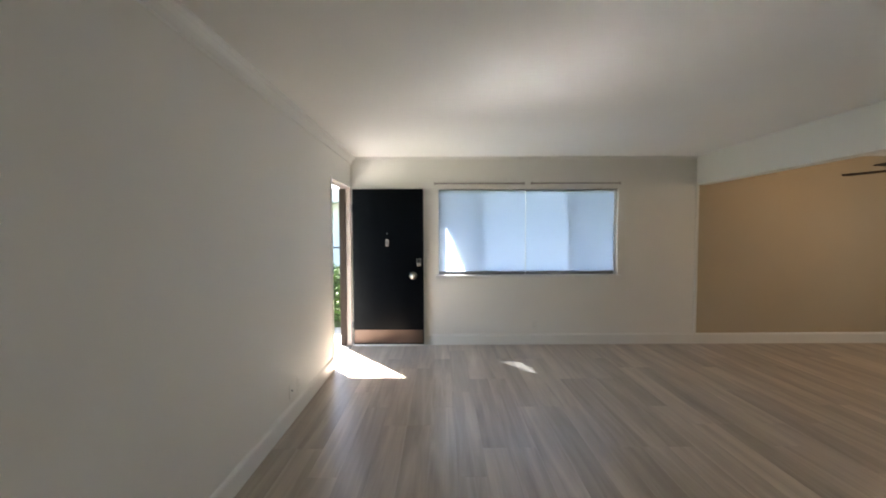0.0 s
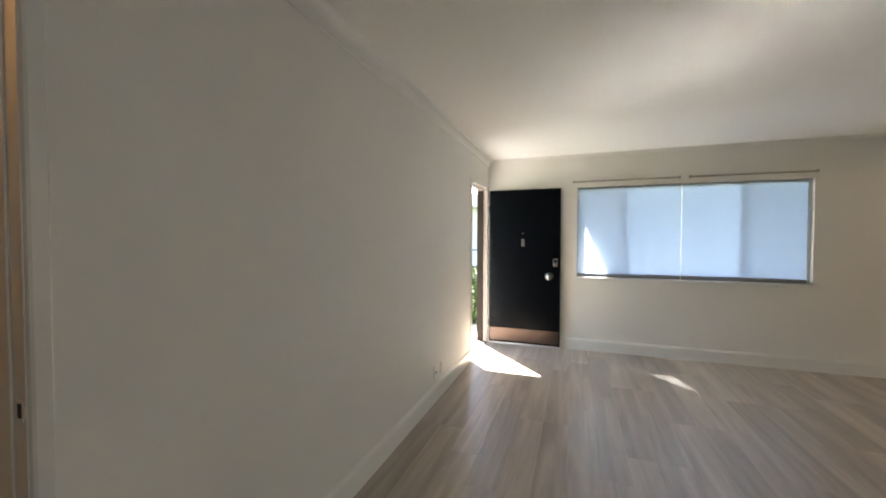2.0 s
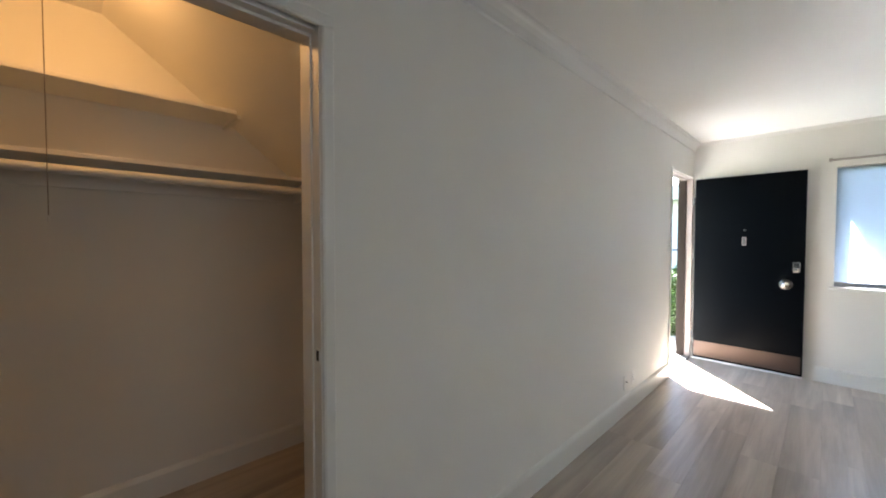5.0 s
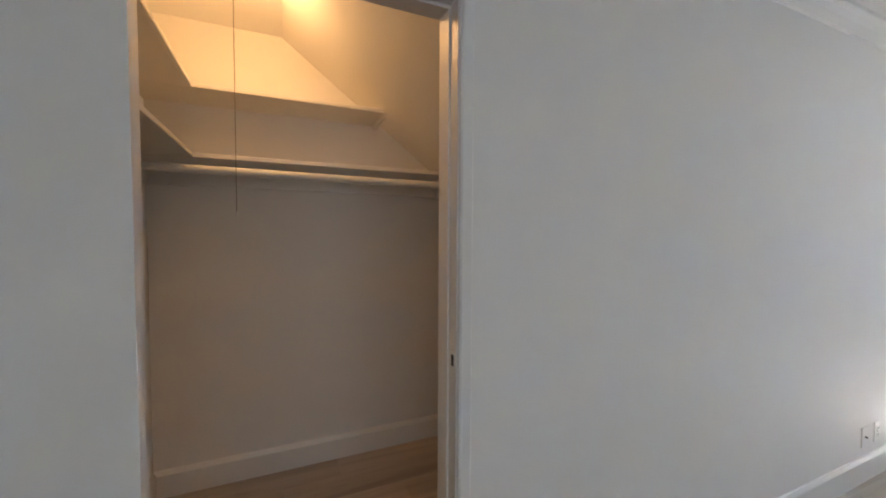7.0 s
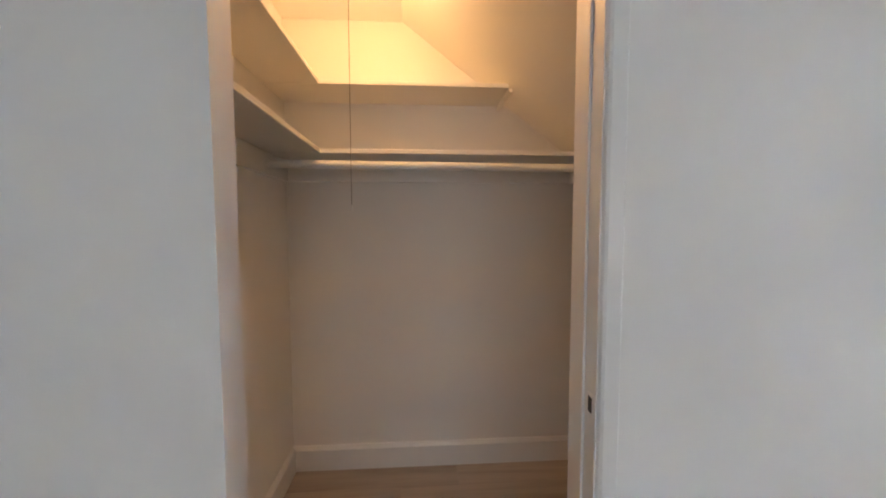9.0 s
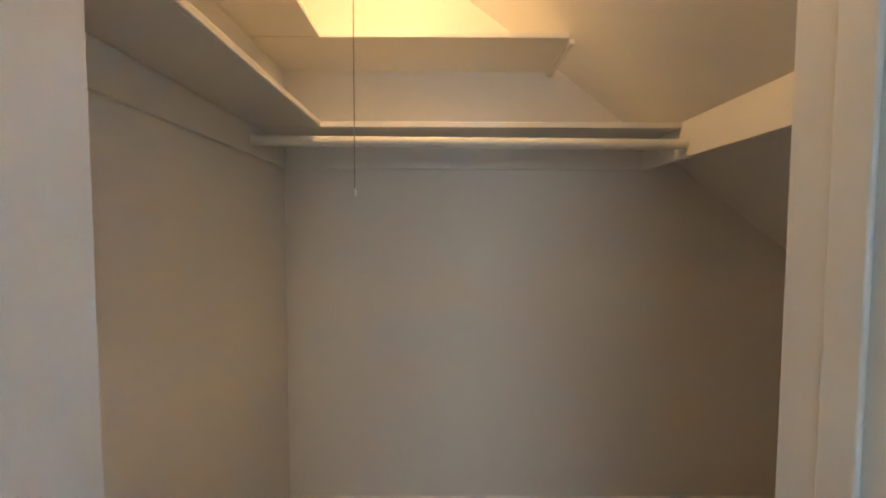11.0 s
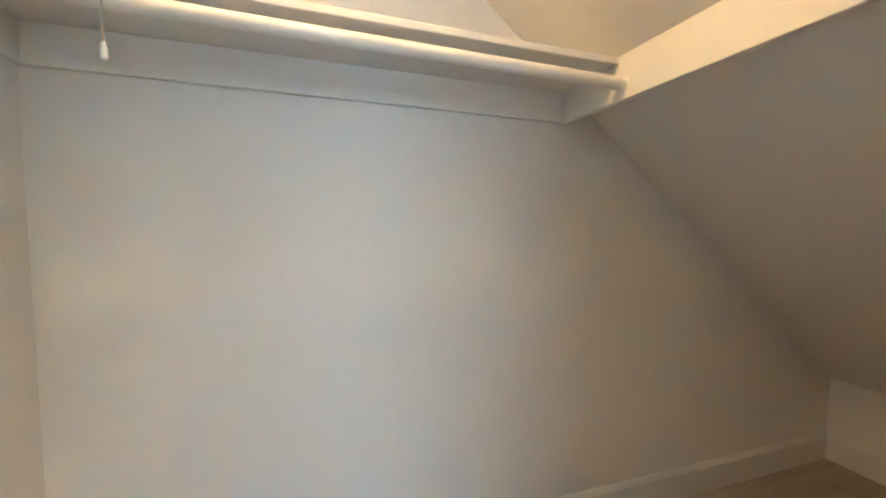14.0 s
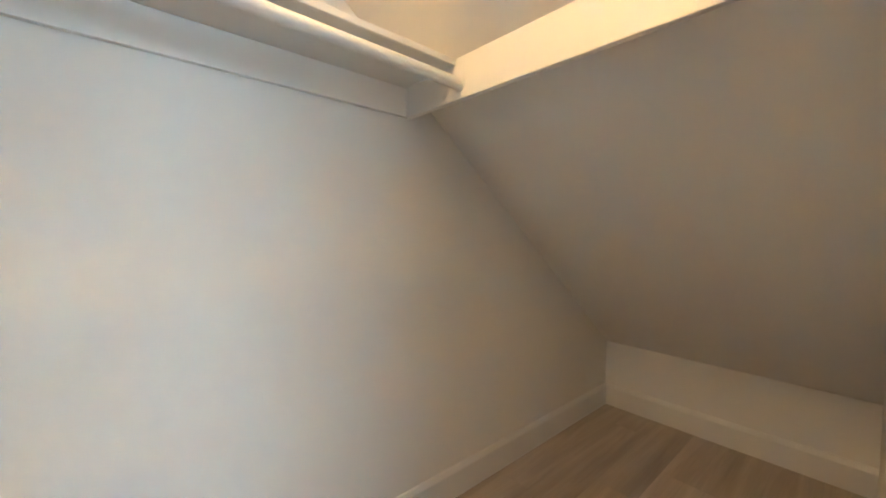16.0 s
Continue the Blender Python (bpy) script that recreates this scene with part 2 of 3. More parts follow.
def mesh_of(bm, name, mat, smooth=False):
    me = bpy.data.meshes.new(name)
    bm.normal_update()
    bm.to_mesh(me)
    bm.free()
    me.materials.append(mat)
    if smooth:
        for p in me.polygons:
            p.use_smooth = True
        me.set_sharp_from_angle(angle=radians(40))
    return me


def part(name, bm, mat, parent=None, label="", smooth=False):
    """One bmesh as one mesh object, under a thing or a part."""
    ob = new(name, mesh_of(bm, name, mat, smooth))
    if parent is not None:
        ob.parent = parent
    return tagged(ob, label)


def boxed(name, dims, mat, parent=None, label="", bevel=0.0):
    bm = bmesh.new()
    box(bm, *dims, bevel)
    return part(name, bm, mat, parent, label)


def structure(name, pieces, mat, label, category, bevel=0.0):
    """Walls, floors and ceilings: boxes butted into one mesh."""
    bm = bmesh.new()
    for d in pieces:
        box(bm, *d, bevel)
    return tagged(part(name, bm, mat), label, category, kind="structure")


def thing(name, label, category, group="", at=(0, 0, 0), kind=""):
    ob = new(name)
    ob.location = at
    ob.empty_display_size = 0.1
    return tagged(ob, label, category, group, kind)


# ---- plan ----
H = 2.46                       # room ceiling
T = 0.125                      # wall between room and closet
NORTH, SOUTH, EAST = 6.0, -2.2, 7.6
BEAM_X, BEAM_Z = 4.51, 2.09
EW0, EW1, EWZ = 3.85, 5.15, 0.95   # dining window
PW0, PW1 = -1.15, 2.15           # added window for the fill lamp
DINE_S = 3.3                     # south end of the dining side
CL_S, CL_N, CL_W = 0.37, 3.66, -1.38    # closet
CL_Y0, CL_Y1, CL_TOP = 0.688, 1.424, 2.015  # closet doorway
EN_Y0, EN_Y1, EN_TOP = 5.13, 5.95, 2.06   # entry doorway
SLOPE, KNEE = 0.76, 0.438
SHELF_X, SHELF_Y = -1.095, 0.622
TOP = 2.70
LOW = -0.13
J = 0.019                      # jamb thickness

# ---- setting ----
structure("wall_west", [
    (-T, -0.019, SOUTH, CL_Y0 - J, LOW, TOP), (-0.019, 0, SOUTH, 0.706, LOW, TOP), (-T, -0.019, CL_Y0 - J, 0.706, CL_TOP + J, TOP), (-T, 0, 0.706, CL_Y1 + J, CL_TOP + J, TOP), (-T, 0, CL_Y1 + J, EN_Y0 - J, LOW, TOP),
    (-T, 0, EN_Y0 - J, EN_Y1 + J, EN_TOP + J, TOP), (-T, 0, EN_Y1 + J, NORTH + 0.09, LOW, TOP)],
    WALL, "smooth off-white painted wall with two doorways", "wall")
structure("wall_north", [
    (0, 1.14, NORTH, NORTH + 0.09, LOW, TOP), (3.49, BEAM_X, NORTH, NORTH + 0.09, LOW, TOP),
    (1.14, 3.49, NORTH, NORTH + 0.09, LOW, 0.92), (1.14, 3.49, NORTH, NORTH + 0.09, 2.05, TOP)],
    WALL, "off-white painted wall around a wide shaded window", "wall")
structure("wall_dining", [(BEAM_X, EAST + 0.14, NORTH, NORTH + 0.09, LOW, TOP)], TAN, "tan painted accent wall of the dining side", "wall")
structure("wall_east", [
    (EAST, EAST + 0.14, DINE_S - 0.14, EW0, LOW, TOP), (EAST, EAST + 0.14, EW1, NORTH, LOW, TOP),
    (EAST, EAST + 0.14, EW0, EW1, LOW, EWZ), (EAST, EAST + 0.14, EW0, EW1, 2.1, TOP)],
    WALL, "off-white painted wall of the dining side", "wall")
# Two unseen walls, added to hold the fill window and dim the right floor.
structure("wall_dining_south", [(BEAM_X + 0.14, EAST, DINE_S - 0.14, DINE_S, LOW, TOP)], WALL, "unseen off-white wall added to close off the dining side", "wall")
structure("wall_fill", [
    (BEAM_X, BEAM_X + 0.14, SOUTH, PW0, LOW, TOP), (BEAM_X, BEAM_X + 0.14, PW1, DINE_S, LOW, TOP),
    (BEAM_X, BEAM_X + 0.14, PW0, PW1, LOW, 0.85), (BEAM_X, BEAM_X + 0.14, PW0, PW1, 2.12, TOP)],
    WALL, "unseen off-white wall added around the fill-light window", "wall")
structure("wall_south", [(-T, BEAM_X + 0.14, SOUTH - 0.14, SOUTH, LOW, TOP)], WALL, "plain off-white painted wall", "wall")
structure("ceiling", [(0, BEAM_X, SOUTH, NORTH, H, H + 0.12), (BEAM_X, EAST, DINE_S, NORTH, H, H + 0.12)], CEIL, "flat matte white painted ceiling", "ceiling")
structure("beam", [(BEAM_X, BEAM_X + 0.14, DINE_S, NORTH, BEAM_Z, H)], WALL, "off-white boxed header dividing living and dining sides", "beam", 0.004)
structure("wall_trim", [(BEAM_X - 0.004, BEAM_X + 0.03, NORTH - 0.018, NORTH, 0, BEAM_Z)], TRIM, "narrow off-white upright strip under the header", "trim", 0.003)

structure("closet_wall_west", [(CL_W - 0.12, CL_W, CL_S - 0.12, CL_N + 0.12, LOW, TOP)], WALL, "plain off-white painted closet back wall", "wall")
structure("closet_wall_south", [(CL_W, -T, CL_S - 0.12, CL_S, LOW, TOP)], WALL, "plain off-white painted closet side wall", "wall")
structure("closet_wall_knee", [(CL_W, -T, CL_N, CL_N + 0.12, LOW, TOP)], WALL, "low off-white knee wall under the sloping ceiling", "wall")
bm = bmesh.new()
y_flat = CL_N - (H - KNEE) / SLOPE
sweep(bm, [(CL_N, KNEE), (CL_N, KNEE + 0.12), (y_flat, H + 0.12), (y_flat, H)], (CL_W, 0, 0), (-T, 0, 0), (0, 1, 0))
tagged(part("closet_ceiling_slope", bm, WALL), "off-white sloping underside of a staircase", "ceiling", kind="structure")
structure("closet_ceiling", [(CL_W, -T, CL_S, y_flat, H, H + 0.12)], CEIL, "flat off-white closet ceiling around a bare bulb", "ceiling")

# the roof; its two unseen overhangs are cut to shape the sun's shadow edge
bm = bmesh.new()
outline = [(-2.2, SOUTH - 0.5), (EAST + 0.9, SOUTH - 0.5), (EAST + 0.9, 7.9), (0.22, 7.9), (0.545, 6.76), (-2.2, 6.76)]
sweep(bm, outline, (0, 0, TOP), (0, 0, TOP + 0.16), (1, 0, 0), (0, 1, 0))
tagged(part("roof", bm, ROOF), "flat felt roof with unseen overhangs shaped to cut the sunlight", "roof", kind="structure")
structure("floor", [
    (0, BEAM_X + 0.14, SOUTH, NORTH, -0.10, -0.012), (BEAM_X + 0.14, EAST, DINE_S, NORTH, -0.10, -0.012), (CL_W, 0, CL_S, CL_N, -0.10, -0.012), (-T, 0, EN_Y0, EN_Y1, -0.10, -0.012)],
    SUB, "floor laid with grey-brown wood-look planks", "floor")
# Assumed lawn, dark so that little sun bounces onto the building.
bm = bmesh.new()
bmesh.ops.create_grid(bm, x_segments=8, y_segments=8, size=900, matrix=Matrix.Translation((0, 0, -0.13)))
tagged(part("ground", bm, LAWN), "dull green assumed lawn, kept dark to bounce little sun", "ground", kind="structure")

# The third slab is unseen, added to bounce sun onto the neighbour's wall.
structure("pavement", [(-2.4, EAST + 0.9, NORTH + 0.10, 7.35, LOW, LOW + 0.03), (-2.4, -T - 0.001, 3.9, NORTH + 0.10, LOW, LOW + 0.03), (0.6, 9.0, 9.2, 12.95, LOW, LOW + 0.03)], CONCRETE, "weathered grey concrete walks by the front door, plus an added light-bouncing slab", "pavement", 0.01)

# mouldings
BASE = [(0, 0), (0.015, 0), (0.015, 0.118), (0.011, 0.128), (0.006, 0.138), (0, 0.142)]


def moulding(name, profile, a, b, out, label, mat=TRIM, category="baseboard"):
    bm = bmesh.new()
    sweep(bm, profile, a, b, out)
    return tagged(part(name, bm, mat), label, category, kind="structure")


BL = "off-white painted wooden baseboard with an eased top"
moulding("baseboard", BASE, (0, CL_Y1 + 0.047, 0), (0, EN_Y0 - 0.035, 0), (1, 0, 0), BL)
moulding("baseboard", BASE, (0, SOUTH, 0), (0, 0.702, 0), (1, 0, 0), BL)
moulding("baseboard", BASE, (0, NORTH, 0), (BEAM_X - 0.004, NORTH, 0), (0, -1, 0), BL)
moulding("baseboard", BASE, (BEAM_X + 0.03, NORTH, 0), (EAST, NORTH, 0), (0, -1, 0), BL)
moulding("baseboard", BASE, (EAST, DINE_S, 0), (EAST, NORTH - 0.015, 0), (-1, 0, 0), BL)
moulding("baseboard", BASE, (0.015, SOUTH, 0), (BEAM_X, SOUTH, 0), (0, 1, 0), BL)
moulding("baseboard", BASE, (CL_W, CL_S, 0), (CL_W, CL_N, 0), (1, 0, 0), BL)
moulding("baseboard", BASE, (CL_W + 0.015, CL_S, 0), (-T, CL_S, 0), (0, 1, 0), BL)
moulding("baseboard", BASE, (CL_W + 0.015, CL_N, 0), (-T, CL_N, 0), (0, -1, 0), BL)
moulding("crown_moulding", [(0, 0), (0, -0.090), (0.012, -0.088), (0.016, -0.070), (0.026, -0.046), (0.042, -0.028), (0.056, -0.022), (0.062, -0.016), (0.066, 0)],
         (0, SOUTH, H), (0, NORTH, H), (1, 0, 0), "off-white coved crown moulding under the ceiling", TRIM, "moulding")
moulding("crown_moulding", [(0, 0), (0, -0.030), (0.008, -0.030), (0.014, -0.016), (0.024, -0.008), (0.026, 0)],
         (0.066, NORTH, H), (BEAM_X, NORTH, H), (0, -1, 0), "slim off-white cove strip under the ceiling", TRIM, "moulding")


# ---- doorways ----
def door_frame(name, y0, y1, top, label, depth, stop_x, paint, front=0.003):
    """Jambs, head, stops and casing of a doorway in the west wall."""
    ob = thing(name, label, "door frame", kind="structure")
    j = J
    y0, y1, top = y0 - j, y1 + j, top + j
    boxed("jamb", (-depth - 0.003, front, y0, y0 + j, 0.0, top), paint, ob, bevel=0.002)
    boxed("jamb", (-depth - 0.003, 0.003, y1 - j, y1, 0.0, top), paint, ob, bevel=0.002)
    boxed("head_jamb", (-depth - 0.003, front, y0 + j, y1 - j, top - j, top), paint, ob, bevel=0.002)
    boxed("door_stop", (stop_x - 0.035, stop_x, y1 - j - 0.006, y1 - j, 0.0, top - j), paint, ob, bevel=0.002)
    boxed("door_stop", (stop_x - 0.035, stop_x, y0 + j, y1 - j - 0.006, top - j - 0.011, top - j), paint, ob, bevel=0.002)
    return ob


CASING = [(0, 0), (0, 0.042), (0.010, 0.042), (0.014, 0.038), (0.014, 0.009), (0.011, 0.003), (0.006, 0)]


def casing(frame_ob, y, z0, z1, way):
    """An upright casing strip on the room side, from y outwards."""
    bm = bmesh.new()
    sweep(bm, [(v * way, u) for u, v in CASING], (0, y, z0), (0, y, z1), (0, 1, 0), (1, 0, 0))
    return part("casing", bm, TRIM, frame_ob)


closet_frame = door_frame("door_frame_closet", CL_Y0, CL_Y1, CL_TOP, "off-white painted frame of an open closet doorway", T, -0.045, TRIM, -0.0185)
casing(closet_frame, CL_Y1 + 0.003, 0.0, CL_TOP + 0.007, 1)
bm = bmesh.new()
sweep(bm, [(u, v) for u, v in CASING], (0, 0.7065, CL_TOP + 0.007), (0, CL_Y1 + 0.045, CL_TOP + 0.007), (1, 0, 0))
part("head_casing", bm, TRIM, closet_frame)
# strike plate with its hole
sp = part("strike_plate", bmesh.new(), TRIM, closet_frame, "small painted strike plate with a dark hole")
bm = bmesh.new()
box(bm, -0.032, -0.006, CL_Y1 - 0.0016, CL_Y1 + 0.001, 0.990, 1.036, 0.001)
box(bm, -0.008, 0.005, CL_Y1 - 0.0025, CL_Y1, 1.000, 1.024, 0.001)
bm.to_mesh(sp.data)
bm.free()
boxed("strike_hole", (-0.026, -0.010, CL_Y1 - 0.0022, CL_Y1, 0.997, 1.029), SLOT, sp)

entry_frame = door_frame("door_frame_entry", EN_Y0, EN_Y1, EN_TOP, "painted frame of the open front doorway, its shade coloured in as pinkish-beige", T, -0.055, ENTRY)
boxed("casing", (0, 0.012, EN_Y0 - 0.034, EN_Y0 - 0.004, 0, EN_TOP + 0.034), TRIM, entry_frame, bevel=0.003)
boxed("head_casing", (0, 0.012, EN_Y0 - 0.004, EN_Y1 + 0.012, EN_TOP + 0.004, EN_TOP + 0.034), TRIM, entry_frame, bevel=0.003)
boxed("outer_trim", (-0.145, -T - 0.004, EN_Y1 + 0.004, EN_Y1 + 0.09, LOW, EN_TOP + 0.05), BROWN, entry_frame, "dark brown painted outer trim", 0.003)
boxed("outer_stop", (-T - 0.003, -0.058, EN_Y1 - 0.016, EN_Y1 - 0.0002, 0.013, EN_TOP - 0.013), BROWN, entry_frame, "dark brown painted outer jamb", 0.002)
# Unseen south strip, added dark like the north one to cut bounced sun.
boxed("outer_stop", (-T - 0.003, -0.012, EN_Y0 + 0.0002, EN_Y0 + 0.012, 0.013, EN_TOP - 0.013), BROWN, entry_frame, "dark brown painted outer jamb", 0.002)
boxed("threshold", (-0.14, 0.005, EN_Y0, EN_Y1, -0.012, 0.012), SILL, entry_frame, "worn metal threshold", 0.004)


# ---- doors ----
def knob(parent, x, y, z, mat):
    """A round knob on a wide dished rose, facing -y."""
    face = Matrix.Translation((x, y, z)) @ Matrix.Rotation(radians(90), 4, "X")
    bm = bmesh.new()
    lathe(bm, [(0.052, 0.0), (0.052, 0.004), (0.046, 0.008), (0.030, 0.009), (0.024, 0.012)], face, 32)
    rose = part("knob_rose", bm, DARKMETAL, parent, "dark aged nickel rose", smooth=True)
    bm = bmesh.new()
    lathe(bm, [(0.013, 0.010), (0.012, 0.030), (0.020, 0.036), (0.027, 0.046), (0.027, 0.056), (0.020, 0.064), (0.008, 0.067)], face, 24)
    part("knob", bm, mat, rose, smooth=True)


def entry_door():
    """Flush painted leaf, swung right back against the north wall."""
    ob = thing("entry_door", "black painted flush front door standing open against the wall", "door", at=(0.03, 5.968, 0))
    w = 0.915
    leaf = (0, w, -0.022, 0.022, 0.022, 2.045)
    boxed("leaf", leaf, DOOR, ob, bevel=0.003)
    boxed("kick_plate", (0.012, w - 0.012, -0.0245, -0.0215, 0.045, 0.215), BRONZE, ob, "brushed bronze kick plate", 0.0008)
    boxed("door_sweep", (0, w, -0.028, 0.022, 0.006, 0.024), PLASTIC, ob, "pale metal door sweep", 0.002)
    knob(ob, 0.782, -0.022, 0.922, CHROME)
    # deadbolt: rounded body with thumb turn and dark keypad
    bm = bmesh.new()
    box(bm, 0.826, 0.886, -0.046, -0.022, 1.045, 1.150, 0.010)
    lock = part("deadbolt", bm, CHROME, ob, "satin nickel keypad deadbolt", smooth=True)
    boxed("keypad_window", (0.834, 0.878, -0.0475, -0.045, 1.092, 1.141), SLOT, lock, "dark keypad window", 0.0008)
    bm = bmesh.new()
    box(bm, 0.850, 0.862, -0.060, -0.044, 1.058, 1.088, 0.003)
    part("thumb_turn", bm, NICKEL, lock)
    # viewer plate with its flap, peephole above
    bm = bmesh.new()
    box(bm, 0.427, 0.465, -0.030, -0.022, 1.305, 1.395, 0.003)
    plate = part("viewer_plate", bm, ENTRY, ob, "small beige door-chime plate")
    boxed("plate_inset", (0.436, 0.456, -0.032, -0.029, 1.318, 1.382), NICKEL, plate, bevel=0.001)
    bm = bmesh.new()
    lathe(bm, [(0.009, 0), (0.009, 0.003), (0.006, 0.005)], Matrix.Translation((0.446, -0.022, 1.468)) @ Matrix.Rotation(radians(90), 4, "X"), 16)
    part("peephole", bm, NICKEL, ob, smooth=True)
    for z in (0.28, 1.80):
        bm = bmesh.new()
        rod(bm, (-0.010, -0.026, z - 0.045), (-0.010, -0.026, z + 0.045), 0.007, seg=12)
        box(bm, -0.008, 0.001, -0.022, 0.016, z - 0.045, z + 0.045)
        part("hinge", bm, HEM, ob, "dark painted hinge")
    bm = bmesh.new()
    box(bm, w - 0.001, w + 0.0015, -0.012, 0.012, 0.89, 0.955)
    part("latch_plate", bm, NICKEL, ob)
    ob.rotation_euler[2] = radians(-0.6)
    return ob


entry_door()


# ---- north window ----
window = thing("window_1", "wide white three-light sliding window behind roller shades", "window", kind="structure")
WX0, WX1, WZ0, WZ1 = 1.14, 3.49, 0.92, 2.05
bm = bmesh.new()
for d in ((WX0, WX1, 6.045, 6.085, WZ0, WZ0 + 0.035), (WX0, WX1, 6.045, 6.085, WZ1 - 0.035, WZ1),
          (WX0, WX0 + 0.035, 6.045, 6.085, WZ0 + 0.035, WZ1 - 0.035), (WX1 - 0.035, WX1, 6.045, 6.085, WZ0 + 0.035, WZ1 - 0.035)):
    box(bm, *d, 0.003)
part("window_frame", bm, ALU, window)
for x in (1.69, 2.88):
    boxed("mullion", (x - 0.020, x + 0.020, 6.060, 6.085, WZ0 + 0.035, WZ1 - 0.035), ALU, window, bevel=0.003)
for x0, x1, y in ((1.175, 1.662, 6.055), (1.718, 2.852, 6.085), (2.908, 3.455, 6.055)):
    p = boxed("pane", (x0, x1, y, y + 0.005, WZ0 + 0.035, WZ1 - 0.035), GLASS, window)
    p.visible_shadow = False
for x0, x1 in ((1.175, 1.668), (2.902, 3.455)):
    boxed("insect_screen", (x0, x1, 6.078, 6.0785, WZ0 + 0.035, WZ1 - 0.035), SCREEN, window, "fine grey insect screen")
boxed("window_sill", (WX0 - 0.03, WX1 + 0.04, 5.962, 6.045, 0.892, 0.921), TRIM, window, "off-white painted sill", 0.004)


def roller_shade(x0, x1, r0, r1, label):
    """Slim rail on the wall above, fabric drop in the reveal, weighted hem bar, end brackets."""
    ob = thing("roller_shade", label, "window shade", "pair of window shades", at=((x0 + x1) / 2, 6.016, 2.05))
    h, c = (x1 - x0) / 2, (x0 + x1) / 2
    bm = bmesh.new()
    rod(bm, (r0 - c, -0.034, 0.066), (r1 - c, -0.034, 0.066), 0.0105, seg=16)
    rail_part = part("headrail", bm, HEADRAIL, ob, "slim grey-brown headrail", smooth=True)
    for e in (r0 - c + 0.012, r1 - c - 0.012):
        boxed("bracket", (e - 0.010, e + 0.010, -0.046, -0.016, 0.050, 0.084), HEADRAIL, rail_part, bevel=0.003)
    bm = bmesh.new()
    rod(bm, (-h, 0.010, -0.022), (h, 0.010, -0.022), 0.016, seg=16)
    part("roller_tube", bm, PLASTIC, ob, smooth=True)
    bm = bmesh.new()
    n = 24
    for i in range(n):
        xa, xb = -h + 2 * h * i / n, -h + 2 * h * (i + 1) / n
        ya, yb = (-0.008 + 0.0015 * math.sin(9.0 * x + x0) for x in (xa, xb))
        v = [bm.verts.new(p) for p in ((xa, ya, -0.012), (xb, yb, -0.012), (xb, yb, -1.080), (xa, ya, -1.080))]
        bm.faces.new(v)
    bmesh.ops.remove_doubles(bm, verts=bm.verts, dist=0.0005)
    part("shade_fabric", bm, FABRIC, ob, "sheer white solar fabric", smooth=True)
    bm = bmesh.new()
    box(bm, -h, h, -0.016, 0.002, -1.120, -1.076, 0.006)
    part("hem_bar", bm, HEM, ob, "dark grey hem bar", smooth=True)
    return ob


roller_shade(1.143, 2.275, 1.085, 2.262, "sheer white roller shade with a dark hem, fully lowered")
roller_shade(2.287, 3.440, 2.345, 3.512, "sheer white roller shade with a dark hem, fully lowered")
bm = bmesh.new()
for i in range(44):
    bmesh.ops.create_icosphere(bm, subdivisions=1, radius=0.0035, matrix=Matrix.Translation((2.281, 5.990, 2.10 - 0.0265 * i)))
chain = tagged(part("shade_chain", bm, PLASTIC), "white beaded shade chain hanging between the two shades", "chain")


def side_window(name, x, y0, y1, z0, z1):
    """A framed window with a linen shade, beyond the view."""
    ob = thing(name, "unseen white framed window with a linen shade", "window", kind="structure")
    bm = bmesh.new()
    for q in ((y0, y1, z0, z0 + 0.04), (y0, y1, z1 - 0.04, z1), (y0, y0 + 0.04, z0 + 0.04, z1 - 0.04), (y1 - 0.04, y1, z0 + 0.04, z1 - 0.04)):
        box(bm, x + 0.04, x + 0.10, *q, 0.003)
    part("window_frame", bm, ALU, ob)
    boxed("pane", (x + 0.06, x + 0.066, y0 + 0.04, y1 - 0.04, z0 + 0.04, z1 - 0.04), GLASS, ob)
    boxed("shade_fabric", (x + 0.02, x + 0.022, y0 + 0.01, y1 - 0.01, z0 + 0.01, z1 - 0.01), LINEN, ob, "cream linen shade")


side_window("window_2", EAST, EW0, EW1, EWZ, 2.1)
# Added only to house the fill lamp.
side_window("fill_window", BEAM_X, PW0, PW1, 0.85, 2.12)


# ---- wall plates ----
def outlet(m, label, group=""):
    """Duplex socket: plate, two faces with slots, screw. Faces +y of the pose."""
    ob = thing("outlet", label, "outlet", group)
    ob.matrix_world = m
    boxed("cover_plate", (-0.036, 0.036, 0, 0.005, -0.058, 0.058), PLASTIC, ob, bevel=0.002)
    for dz in (-0.020, 0.020):
        sock = boxed("socket", (-0.016, 0.016, 0.004, 0.0075, dz - 0.014, dz + 0.014), PLASTIC, ob, bevel=0.003)
        for dx in (-0.006, 0.006):
            boxed("slot", (dx - 0.0012, dx + 0.0012, 0.007, 0.0078, dz - 0.004, dz + 0.006), SLOT, sock)
    bm = bmesh.new()
    rod(bm, (0, 0.004, 0), (0, 0.0065, 0), 0.003, seg=10)
    part("screw", bm, NICKEL, ob)
    return ob


outlet(pose(2.407, NORTH, 0.253, 0, 0, 180), "off-white duplex outlet low on the wall under the window")
outlet(pose(0, 4.120, 0.250, 0, 0, -90), "off-white duplex outlet just above the baseboard")
cable = thing("cable_plate", "off-white cable jack plate beside the outlet", "wall plate")
cable.matrix_world = pose(0, 3.965, 0.250, 0, 0, -90)
boxed("cover_plate", (-0.036, 0.036, 0, 0.005, -0.058, 0.058), PLASTIC, cable, bevel=0.002)
bm = bmesh.new()
rod(bm, (0, 0.004, 0), (0, 0.016, 0), 0.005, seg=12)
